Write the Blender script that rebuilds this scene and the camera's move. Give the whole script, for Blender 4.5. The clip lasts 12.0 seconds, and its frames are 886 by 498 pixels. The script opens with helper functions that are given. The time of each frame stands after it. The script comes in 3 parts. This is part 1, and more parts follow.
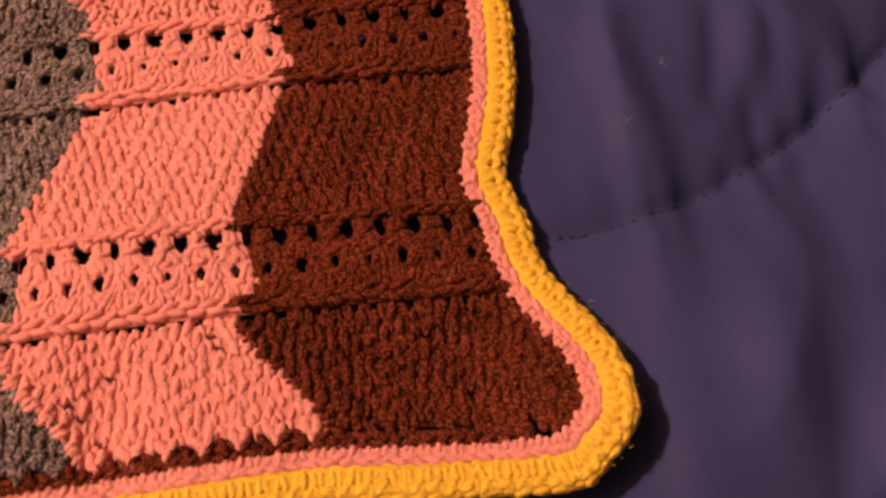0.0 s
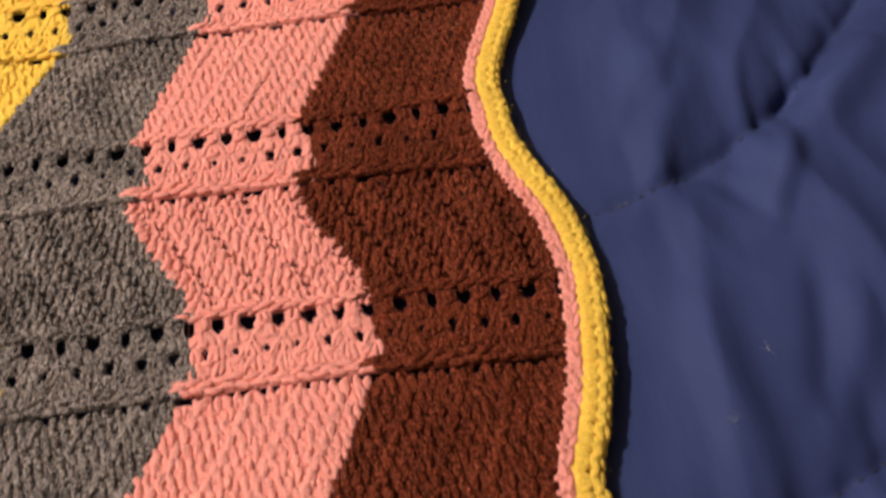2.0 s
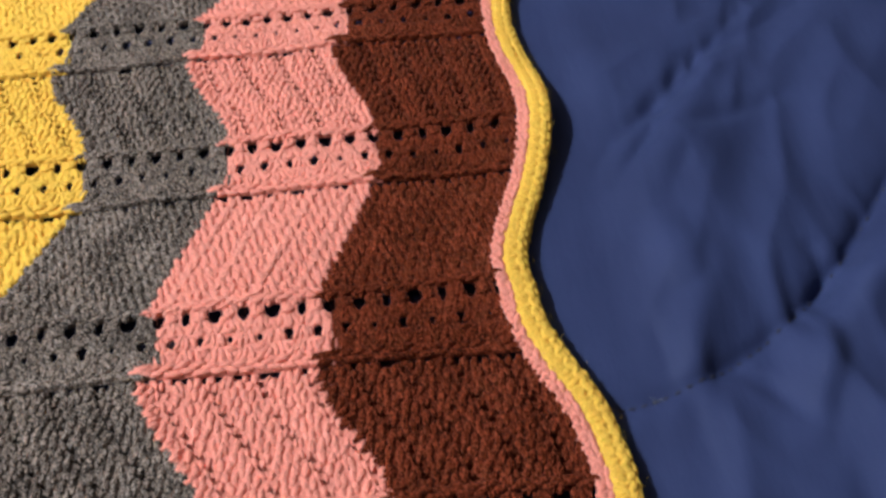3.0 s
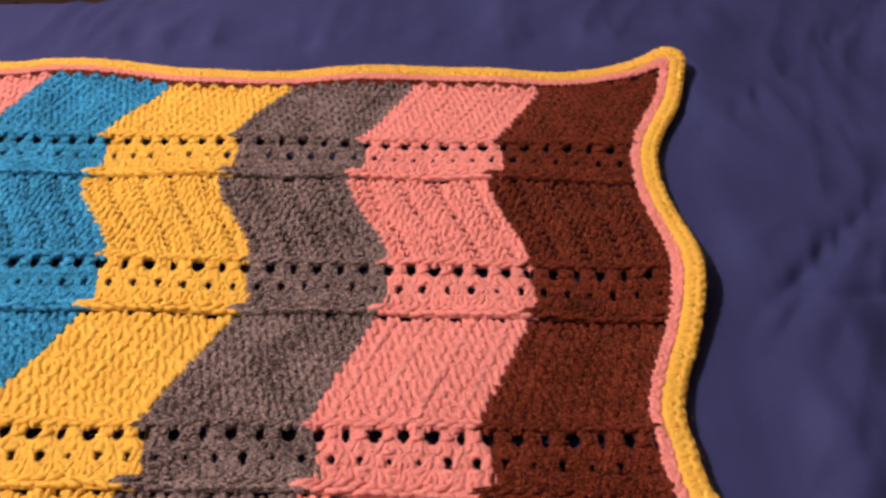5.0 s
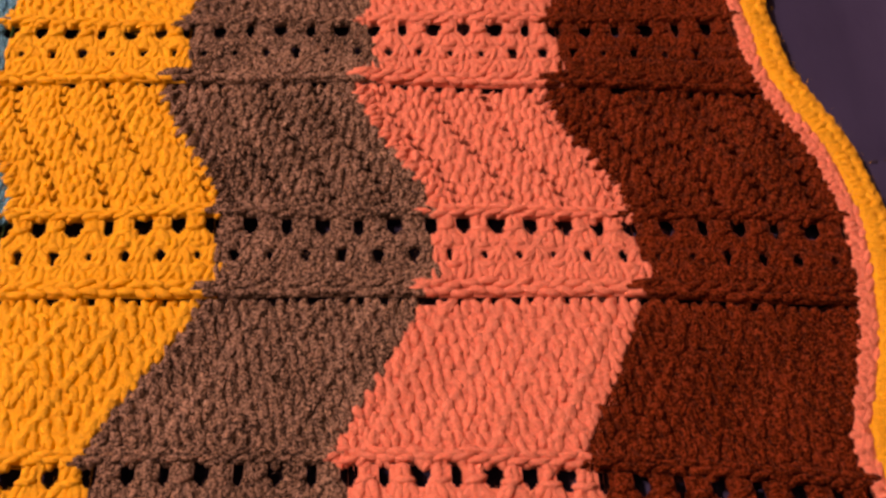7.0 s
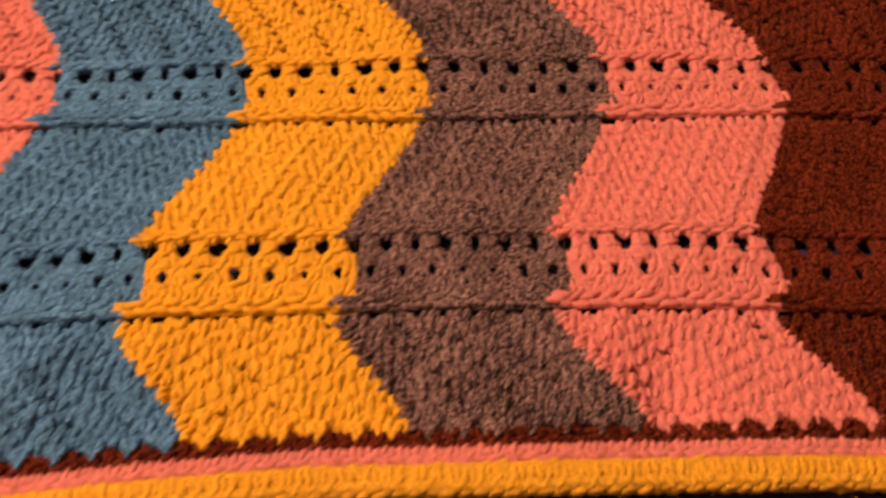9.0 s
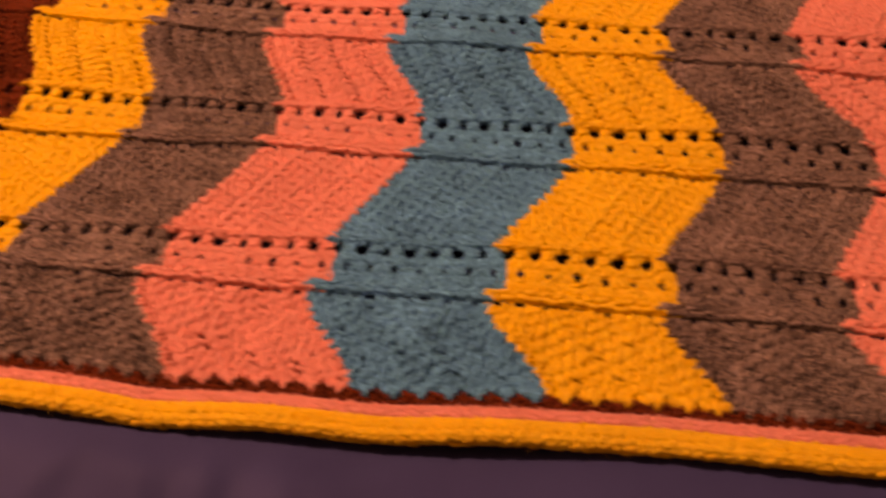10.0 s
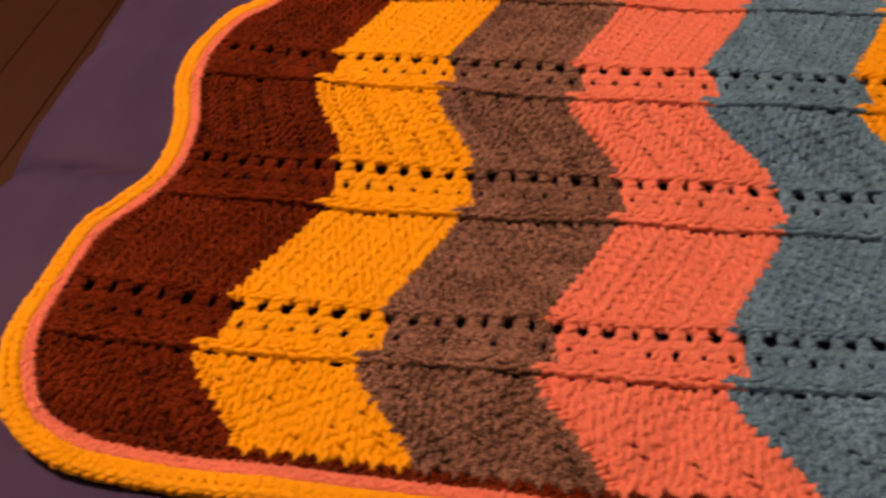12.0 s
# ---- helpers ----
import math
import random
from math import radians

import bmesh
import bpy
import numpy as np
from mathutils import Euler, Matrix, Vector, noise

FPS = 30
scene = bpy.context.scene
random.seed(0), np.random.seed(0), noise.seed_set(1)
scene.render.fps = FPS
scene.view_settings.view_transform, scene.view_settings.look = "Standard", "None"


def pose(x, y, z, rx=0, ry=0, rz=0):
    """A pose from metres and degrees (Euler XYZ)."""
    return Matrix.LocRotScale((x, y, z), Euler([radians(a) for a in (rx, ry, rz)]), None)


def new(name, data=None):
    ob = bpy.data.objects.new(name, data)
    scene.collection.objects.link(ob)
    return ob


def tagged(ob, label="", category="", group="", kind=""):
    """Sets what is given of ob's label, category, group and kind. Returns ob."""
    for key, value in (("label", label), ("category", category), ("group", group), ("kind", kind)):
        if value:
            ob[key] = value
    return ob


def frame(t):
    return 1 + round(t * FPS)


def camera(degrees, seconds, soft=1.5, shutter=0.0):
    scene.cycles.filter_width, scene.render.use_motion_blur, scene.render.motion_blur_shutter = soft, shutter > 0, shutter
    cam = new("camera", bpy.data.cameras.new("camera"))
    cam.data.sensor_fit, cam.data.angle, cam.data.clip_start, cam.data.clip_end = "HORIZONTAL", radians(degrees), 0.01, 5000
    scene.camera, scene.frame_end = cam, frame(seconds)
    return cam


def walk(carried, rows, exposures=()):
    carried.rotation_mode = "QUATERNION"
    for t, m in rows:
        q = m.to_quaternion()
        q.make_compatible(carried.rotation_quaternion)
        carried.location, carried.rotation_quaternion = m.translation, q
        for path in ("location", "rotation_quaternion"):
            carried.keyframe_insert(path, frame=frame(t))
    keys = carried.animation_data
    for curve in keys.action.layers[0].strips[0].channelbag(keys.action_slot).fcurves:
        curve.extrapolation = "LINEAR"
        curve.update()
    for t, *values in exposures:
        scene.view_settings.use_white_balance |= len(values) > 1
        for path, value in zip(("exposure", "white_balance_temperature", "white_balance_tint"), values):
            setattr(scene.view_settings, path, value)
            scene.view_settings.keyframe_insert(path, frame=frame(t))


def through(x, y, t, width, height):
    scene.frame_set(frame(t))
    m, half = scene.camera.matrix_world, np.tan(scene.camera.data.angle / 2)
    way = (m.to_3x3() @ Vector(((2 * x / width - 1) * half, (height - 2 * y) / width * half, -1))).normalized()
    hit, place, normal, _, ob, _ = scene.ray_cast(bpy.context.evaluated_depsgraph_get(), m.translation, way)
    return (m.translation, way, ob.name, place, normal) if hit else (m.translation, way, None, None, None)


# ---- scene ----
cam = camera(56.2, 12.0, soft=2.8, shutter=0.4)
METRES, EYE, TILT, LEAN, TURN = 0.9, 0.2805, -63.8, 0.0, -8.0
ROWS = [
    (0.0, 0.0, 0.0, 0.0, 0.0, 0.0, -0.0),
    (0.5, 0.0174, -0.0185, -0.0021, 3.03, -0.37, -4.81),
    (1.0, 0.0063, -0.0213, 0.0164, 5.55, 2.28, -4.74),
    (1.5, 0.0014, -0.0107, 0.0519, 5.62, 4.75, -2.13),
    (2.0, -0.0062, 0.0061, 0.0902, 5.4, 6.19, -0.2),
    (2.5, -0.0151, 0.0165, 0.1239, 4.97, 8.28, 0.41),
    (3.0, -0.0291, 0.0138, 0.1423, 4.15, 12.15, -1.44),
    (5.0, -0.1086, -0.0082, 0.1481, 3.64, 19.59, -8.56),
    (5.5, -0.1283, -0.0161, 0.1048, 4.17, 17.0, -9.39),
    (6.0, -0.1247, 0.0083, 0.073, 4.55, 11.56, -9.25),
    (6.5, -0.1246, 0.034, 0.0595, 4.62, 5.76, -8.73),
    (8.5, -0.1637, 0.002, 0.0015, 3.1, 3.22, -6.14),
    (9.0, -0.2054, -0.037, -0.0574, 3.06, 6.15, -7.47),
    (9.5, -0.2292, -0.0965, -0.1233, 5.99, 10.0, -13.72),
    (10.0, -0.3049, -0.1284, -0.152, 8.15, 13.81, -14.86),
    (10.5, -0.4438, -0.1394, -0.1788, 6.41, 15.63, -10.17),
    (11.0, -0.4807, -0.1403, -0.1687, 6.17, 16.32, -10.99),
    (11.5, -0.4809, -0.1371, -0.1572, 7.33, 16.43, -14.39),
    (12.0, -0.5282, -0.1387, -0.1603, 9.14, 14.85, -14.06),
]
LEVEL = pose(0, 0, 0.0057, -1.415, 0.957, 0)
# seconds, stops, kelvin, tint: the clip's own exposure and white balance as it drifts
EXPOSURES = [
    (0.0, 0.53, 9650, 60),
    (0.5, 0.69, 6560, 36),
    (1.0, 0.66, 6400, 20),
    (1.5, 0.75, 6100, 12),
    (2.5, 0.73, 5540, 4),
    (3.0, 0.71, 5150, 0),
    (5.0, 0.48, 6400, 40),
    (5.5, 0.14, 9190, 68),
    (6.0, 0.01, 12890, 76),
    (6.5, 0.02, 13530, 84),
    (8.5, 0.13, 10120, 52),
    (9.0, 0.04, 12580, 84),
    (9.5, -0.09, 16410, 96),
    (10.0, -0.22, 18960, 88),
    (10.5, -0.30, 15260, 84),
    (11.0, -0.37, 16020, 84),
    (11.5, -0.38, 18510, 88),
    (12.0, -0.43, 19430, 92),
]
walk(cam, [(t, LEVEL @ pose(0, 0, EYE, 0, 0, TURN) @ pose(0, 0, 0, TILT, LEAN, 0) @ pose(METRES * x, METRES * y, METRES * z, 90 + pitch, roll, yaw)) for t, x, y, z, yaw, pitch, roll in ROWS], EXPOSURES)

# ---- light ----
world = bpy.data.worlds.new("room_air")
world.use_nodes = True
scene.world = world
world.node_tree.nodes["Background"].inputs[0].default_value = (1.0, 0.93, 0.86, 1)
world.node_tree.nodes["Background"].inputs[1].default_value = 0.008

lamp_data = bpy.data.lights.new("ceiling_lamp", "POINT")
lamp_data.energy = 148
lamp_data.color = (1.0, 0.90, 0.80)
lamp_data.shadow_soft_size = 0.04
new("ceiling_lamp", lamp_data).matrix_world = pose(-1.52, 0.64, 1.80)

# ---- materials ----


def shader(name):
    m = bpy.data.materials.new(name)
    m.use_nodes = True
    return m, m.node_tree.nodes, m.node_tree.links, m.node_tree.nodes["Principled BSDF"]


def mapped(nodes, links, scale):
    c, g = nodes.new("ShaderNodeTexCoord"), nodes.new("ShaderNodeMapping")
    g.inputs["Scale"].default_value = scale
    links.new(c.outputs["Object"], g.inputs["Vector"])
    return g.outputs["Vector"]


def noise_node(nodes, links, vec, scale, detail=3.0, rough=0.55):
    n = nodes.new("ShaderNodeTexNoise")
    n.inputs["Scale"].default_value, n.inputs["Detail"].default_value, n.inputs["Roughness"].default_value = scale, detail, rough
    links.new(vec, n.inputs["Vector"])
    return n.outputs["Fac"]


def ramp(nodes, links, fac, stops):
    r = nodes.new("ShaderNodeValToRGB")
    while len(r.color_ramp.elements) < len(stops):
        r.color_ramp.elements.new(0.5)
    for e, (p, c) in zip(r.color_ramp.elements, stops):
        e.position, e.color = p, (*c, 1)
    links.new(fac, r.inputs["Fac"])
    return r.outputs["Color"]


def maths(nodes, links, op, a, b=None):
    n = nodes.new("ShaderNodeMath")
    n.operation = op
    for i, v in enumerate((a, b)):
        if v is None:
            continue
        if isinstance(v, (int, float)):
            n.inputs[i].default_value = v
        else:
            links.new(v, n.inputs[i])
    return n.outputs[0]


def yarn(name, colour, heather_glint=0.12):
    """Wool-like acrylic yarn: twisted plies along each strand, fuzz, heathered fibres and glints painted into the
    colour.
    """
    m, nodes, links, p = shader(name)
    vec = mapped(nodes, links, (1, 1, 1))
    fibre = noise_node(nodes, links, vec, 950, 2.5, 0.7)
    patch = noise_node(nodes, links, vec, 45, 3)
    lo = tuple(c * (1 - heather_glint * 2.2) for c in colour)
    hi = tuple(min(1, c * (1 + heather_glint * 1.6) + heather_glint * 0.02) for c in colour)
    # glints of light on the fibres, painted as the palest specks of the colour
    glint = tuple(min(1, c * (1 + heather_glint * 3.6) + heather_glint * 0.05) for c in colour)
    mixed = maths(nodes, links, "ADD", maths(nodes, links, "MULTIPLY", fibre, 0.84), maths(nodes, links, "MULTIPLY", patch, 0.16))
    links.new(ramp(nodes, links, mixed, [(0.43, lo), (0.5, colour), (0.56, hi), (0.65, glint)]), p.inputs["Base Color"])
    uv = nodes.new("ShaderNodeUVMap")
    sep, own = nodes.new("ShaderNodeSeparateXYZ"), nodes.new("ShaderNodeSeparateXYZ")
    links.new(uv.outputs[0], sep.inputs[0])
    links.new(vec, own.inputs[0])
    turn = maths(nodes, links, "ADD", maths(nodes, links, "MULTIPLY", sep.outputs[0], 11.0), maths(nodes, links, "MULTIPLY", sep.outputs[1], 12.566))
    ply = maths(nodes, links, "SINE", turn)
    # fibres drawn out along the twist of each strand
    strand = nodes.new("ShaderNodeCombineXYZ")
    links.new(maths(nodes, links, "MULTIPLY", sep.outputs[0], 2.0), strand.inputs[0])
    links.new(turn, strand.inputs[1])
    links.new(maths(nodes, links, "MULTIPLY", maths(nodes, links, "ADD", own.outputs[0], own.outputs[1]), 260.0), strand.inputs[2])
    drawn = noise_node(nodes, links, strand.outputs[0], 1.6, 3, 0.7)
    lumps = noise_node(nodes, links, vec, 420, 2)
    height = maths(nodes, links, "ADD", maths(nodes, links, "MULTIPLY", ply, 0.34), maths(nodes, links, "MULTIPLY", fibre, 0.6))
    height = maths(nodes, links, "ADD", height, maths(nodes, links, "MULTIPLY", lumps, 0.5))
    height = maths(nodes, links, "ADD", height, maths(nodes, links, "MULTIPLY", drawn, 1.0))
    b = nodes.new("ShaderNodeBump")
    b.inputs["Strength"].default_value, b.inputs["Distance"].default_value = 0.65 if heather_glint > 0.1 else 0.45, 0.0008
    links.new(height, b.inputs["Height"])
    links.new(b.outputs[0], p.inputs["Normal"])
    p.inputs["Roughness"].default_value = 0.92
    p.inputs["Specular IOR Level"].default_value = 0.04
    p.inputs["Sheen Weight"].default_value = 0.02
    p.inputs["Subsurface Weight"].default_value = 0.2
    p.inputs["Subsurface Radius"].default_value = (1.0, 0.6, 0.35)
    p.inputs["Subsurface Scale"].default_value = 0.0014
    p.inputs["Sheen Roughness"].default_value = 0.5
    return m


BROWN = yarn("brown_yarn", (0.132, 0.0238, 0.0069), 0.34)
SALMON = yarn("salmon_yarn", (0.80, 0.300, 0.235), 0.05)
GREY = yarn("taupe_yarn", (0.180, 0.141, 0.121), 0.40)
YELLOW = yarn("yellow_yarn", (0.85, 0.510, 0.070), 0.05)
BLUE = yarn("blue_yarn", (0.022, 0.300, 0.500), 0.24)


def satin():
    m, nodes, links, p = shader("navy_satin")
    vec = mapped(nodes, links, (1, 1, 1))
    big = noise_node(nodes, links, vec, 9, 3)
    links.new(ramp(nodes, links, big, [(0.3, (0.030, 0.038, 0.103)), (0.7, (0.040, 0.051, 0.134))]), p.inputs["Base Color"])
    crease = noise_node(nodes, links, mapped(nodes, links, (60, 22, 40)), 1, 4)
    weave = noise_node(nodes, links, vec, 900, 1)
    h = maths(nodes, links, "ADD", maths(nodes, links, "MULTIPLY", crease, 1.0), maths(nodes, links, "MULTIPLY", weave, 0.05))
    b = nodes.new("ShaderNodeBump")
    b.inputs["Strength"].default_value, b.inputs["Distance"].default_value = 0.35, 0.003
    links.new(h, b.inputs["Height"])
    links.new(b.outputs[0], p.inputs["Normal"])
    p.inputs["Roughness"].default_value = 0.55
    p.inputs["Specular IOR Level"].default_value = 0.05
    p.inputs["Sheen Weight"].default_value = 0.005
    p.inputs["Sheen Roughness"].default_value = 0.35
    p.inputs["Sheen Tint"].default_value = (0.45, 0.5, 0.9, 1)
    return m


def simple(name, a, b_, scale, rough=0.7, bump=0.001, stretch=(1, 1, 1)):
    m, nodes, links, p = shader(name)
    vec = mapped(nodes, links, stretch)
    n = noise_node(nodes, links, vec, scale, 5)
    fine = noise_node(nodes, links, vec, scale * 9, 2)
    mix = maths(nodes, links, "ADD", maths(nodes, links, "MULTIPLY", n, 0.7), maths(nodes, links, "MULTIPLY", fine, 0.3))
    links.new(ramp(nodes, links, mix, [(0.3, a), (0.7, b_)]), p.inputs["Base Color"])
    bm_ = nodes.new("ShaderNodeBump")
    bm_.inputs["Distance"].default_value = bump
    links.new(mix, bm_.inputs["Height"])
    links.new(bm_.outputs[0], p.inputs["Normal"])
    p.inputs["Roughness"].default_value = rough
    return m


SATIN = satin()
THREAD = simple("dark_thread", (0.012, 0.012, 0.03), (0.02, 0.02, 0.05), 300, 0.7)
# for the unseen walls and ceiling: kept dark so that little light bounces back
PLASTER = simple("dimmed_plaster", (0.22, 0.19, 0.16), (0.27, 0.235, 0.20), 6, 0.9, 0.002)
WOOD = simple("brown_wood", (0.019, 0.0075, 0.002), (0.030, 0.012, 0.0035), 5, 0.45, 0.0008, (1, 9, 1))
PLANK = simple("plank_wood", (0.018, 0.007, 0.002), (0.030, 0.012, 0.0035), 4, 0.5, 0.0008, (9, 1, 1))
LINT = simple("pale_lint", (0.24, 0.23, 0.22), (0.32, 0.30, 0.29), 200, 0.9)
TICKING = simple("mattress_ticking", (0.55, 0.52, 0.48), (0.66, 0.63, 0.58), 40, 0.9)

# ---- plan of the blanket ----
# hem: the outer line of the yellow edging, smoothed through these corners; first the two sides from the foot up, then round
HEM_RIGHT = [(.050, .0428), (.063, .050), (.073, .0602), (.0755, .072), (.0745, .0845), (.0695, .098), (.063, .1095), (.057, .1205), (.0533, .133),
             (.0525, .146), (.049, .157), (.048, .167), (.052, .179), (.058, .201), (.0605, .220), (.0628, .243), (.0622, .259), (.0588, .280),
             (.0525, .296), (.0448, .3120), (.0385, .330), (.0366, .350), (.0350, .366), (.0405, .386), (.0505, .412), (.0568, .433), (.0612, .457),
             (.0606, .485), (.055, .515), (.052, .542), (.0545, .570), (.063, .593), (.077, .622), (.0835, .645), (.086, .667), (.071, .678), (.043, .669)]
HEM_HEAD = [(-.007, .661), (-.062, .665), (-.108, .668), (-.168, .665), (-.231, .661), (-.274, .664), (-.319, .671), (-.385, .674), (-.427, .670),
            (-.600, .668), (-.700, .671), (-.728, .660), (-.740, .623), (-.757, .560), (-.735, .502), (-.721, .455)]
HEM_LEFT = [(-.729, .420), (-.747, .396), (-.758, .353), (-.756, .314), (-.742, .268), (-.740, .231), (-.753, .201), (-.7645, .181), (-.769, .155), (-.7705, .119),
            (-.766, .094), (-.754, .0685), (-.741, .051), (-.722, .0395), (-.700, .033), (-.667, .031), (-.640, .030), (-.591, .0305), (-.539, .0305),
            (-.488, .0303), (-.463, .0295), (-.425, .0325), (-.389, .034), (-.353, .035), (-.317, .039), (-.280, .043), (-.234, .047), (-.187, .048),
            (-.140, .049), (-.0665, .0505), (-.033, .0500), (.010, .0455)]
HEM = HEM_RIGHT + HEM_HEAD + HEM_LEFT


def closed_spline(points, step):
    """Catmull-Rom through the points, closed, at even steps of arc length."""
    p = np.array(points)
    a, b, c, d = np.roll(p, 1, 0), p, np.roll(p, -1, 0), np.roll(p, -2, 0)
    s = np.linspace(0, 1, 40, endpoint=False)[None, :, None]
    a, b, c, d = (q[:, None, :] for q in (a, b, c, d))
    q = 0.5 * (2 * b + (c - a) * s + (2 * a - 5 * b + 4 * c - d) * s ** 2 + (3 * b - a - 3 * c + d) * s ** 3)
    q = q.reshape(-1, 2)
    q = np.vstack([q, q[:1]])
    run = np.concatenate([[0], np.cumsum(np.linalg.norm(np.diff(q, axis=0), axis=1))])
    n = int(run[-1] / step)
    at = np.linspace(0, run[-1], n, endpoint=False)
    return np.column_stack([np.interp(at, run, q[:, 0]), np.interp(at, run, q[:, 1])])


EDGE = closed_spline(HEM, 0.001)


def inward(path, by):
    t = np.roll(path, -3, 0) - np.roll(path, 3, 0)
    t /= np.linalg.norm(t, axis=1)[:, None]
    return path + by * np.column_stack([-t[:, 1], t[:, 0]])


INNER = inward(EDGE, 0.0178)


def side(right):
    """The inner line of one side as rising y and x."""
    k = INNER[:, 0] > -0.3 if right else INNER[:, 0] < -0.5
    q = INNER[k]
    q = q[(q[:, 0] > 0.0) if right else (q[:, 0] < -0.68)]
    q = q[np.argsort(q[:, 1])]
    ys = np.linspace(q[0, 1] + 0.006, q[-1, 1] - 0.006, 120)
    pick = []
    for y in ys:
        near = np.abs(q[:, 1] - y) < 0.004
        pick.append(q[near, 0].max() if right else q[near, 0].min())
    return ys, np.array(pick)


RIGHT, LEFT = side(True), side(False)
low = INNER[(INNER[:, 1] < 0.085) & (INNER[:, 0] > -0.715) & (INNER[:, 0] < 0.030)]
high = INNER[(INNER[:, 1] > 0.630) & (INNER[:, 0] > -0.70) & (INNER[:, 0] < 0.035)]
LOW = (np.sort(low[:, 0]), low[np.argsort(low[:, 0]), 1])
HIGH = (np.sort(high[:, 0]), high[np.argsort(high[:, 0]), 1])

# joins between the panels and the lace strips: y at four stations across the blanket
STATIONS = (.04, -.20, -.45, -.70)
JOIN = {"1l": (.1197, .1246, .1151, .1088), "1u": (.1508, .1580, .1456, .1428), "2l": (.2192, .2215, .2149, .2135), "2u": (.2530, .2548, .2503, .2499),
        "3l": (.3175, .3253, .3236, .3276), "3u": (.3566, .3581, .3568, .3609), "4l": (.4283, .4306, .4308, .4279), "4u": (.4638, .4683, .4696, .4676),
        "5l": (.5408, .5444, .5468, .5479), "5u": (.5773, .5822, .5863, .5894)}
CURVE = {name: np.polyfit(STATIONS, y, 3) for name, y in JOIN.items()}
# where the chain of each colour ends, as a small tip, along every join
TIP = {"1l": (-.0634, -.1487, -.2352, -.3204, -.4109, -.5001, -.5878, -.6709), "1u": (-.0637, -.1488, -.2347, -.3192, -.4075, -.4982, -.5815, -.6636),
       "2l": (-.0417, -.1219, -.2048, -.2890, -.3785, -.4659, -.5528, -.6331), "2u": (-.0432, -.1208, -.2049, -.2897, -.3786, -.4666, -.5511, -.6328),
       "3l": (-.0712, -.1520, -.2351, -.3187, -.4113, -.4950, -.5801, -.6616), "3u": (-.0701, -.1527, -.2354, -.3172, -.4092, -.4944, -.5793, -.6592)}
TIP["4l"] = (-.0442, -.1263, -.2036, -.2877, -.3780, -.4660, -.5515, -.6330)
TIP["4u"] = (-.0426, -.1236, -.2044, -.2886, -.3780, -.4660, -.5510, -.6330)
TIP["5l"] = (-.0625, -.1506, -.2338, -.3222, -.4100, -.4980, -.5830, -.6670)
TIP["5u"] = (-.0573, -.1484, -.2334, -.3224, -.4080, -.4960, -.5810, -.6640)
FOOT = (-.0288, -.1138, -.2007, -.2822, -.3714, -.4610, -.5465, -.6305)
HEAD = (-.0193, -.1095, -.1975, -.2870, -.3761, -.4650, -.5500, -.6340)


def join_y(name, x):
    if name == "0":
        return np.interp(x, *LOW) + 0.0058
    if name == "6":
        return np.interp(x, *HIGH) - 0.0058
    return np.polyval(CURVE[name], np.clip(x, -0.75, 0.06)) - (0.0036 if name[1] == "u" else 0.0060)


def border_x(k, lo, hi, v, y, shift):
    """x of colour change k (0: the outer side at the brown end, 9: the other) at the height v of a piece."""
    if k == 0:
        return np.interp(y, *RIGHT)
    if k == 9:
        return np.interp(y, *LEFT)
    f = v - (0.065 if hi[0] < lo[0] else 0.015) * np.sin(2 * math.pi * v)
    return lo[k - 1] + shift + (hi[k - 1] - lo[k - 1]) * f


def swell(x, y):
    """How far the blanket's surface rises and falls as it lies."""
    z = 0.0014 * np.sin(23 * x + 11 * y) * np.sin(31 * y - 7 * x + 1) + 0.0011 * np.sin(61 * x + 1.3) * np.sin(55 * y)
    for cx, cy, r, a in ((.085, .055, .034, .011), (.090, .680, .030, .015), (-.775, .060, .04, .006), (-.29, .04, .05, .001),
                         (.060, .24, .03, .003), (.070, .465, .036, .008)):
        z = z + a * np.exp(-((x - cx) ** 2 + (y - cy) ** 2) / (r * r))
    for cx, a in ((-.105, -.0035), (-.30, .003), (-.345, .003), (-.26, -.0022), (-.43, -.002), (-.52, .002), (-.19, .002)):
        z = z + a * np.exp(-((x - cx) / .011) ** 2 - ((y - .093) / .024) ** 2)
        z = z + a * np.exp(-((x - cx + .03) / .011) ** 2 - ((y - .615) / .024) ** 2)
    return z + 0.0015


# ---- stitches ----
RINGS = ((-0.40, 0.62), (-0.15, 0.98), (0.15, 1.0), (0.40, 0.62))
SEG = 6


def strand_template():
    v, uv, faces = [(-0.5, 0, 0)], [(0, 0)], []
    for x, r in RINGS:
        for i in range(SEG):
            a = 2 * math.pi * i / SEG
            v.append((x, 0.5 * r * math.cos(a), 0.5 * r * math.sin(a)))
            uv.append((x + 0.5, abs(2 * i / SEG - 1)))
    v.append((0.5, 0, 0))
    uv.append((1, 0))
    last = len(v) - 1
    for i in range(SEG):
        j = (i + 1) % SEG
        faces.append((0, 1 + j, 1 + i))
        for k in range(len(RINGS) - 1):
            a, b = 1 + k * SEG, 1 + (k + 1) * SEG
            faces.append((a + i, a + j, b + j, b + i))
        faces.append((last, last - SEG + i, last - SEG + j))
    return np.array(v), np.array(uv), faces


TV, TUV, TF = strand_template()
rng = np.random.default_rng(7)


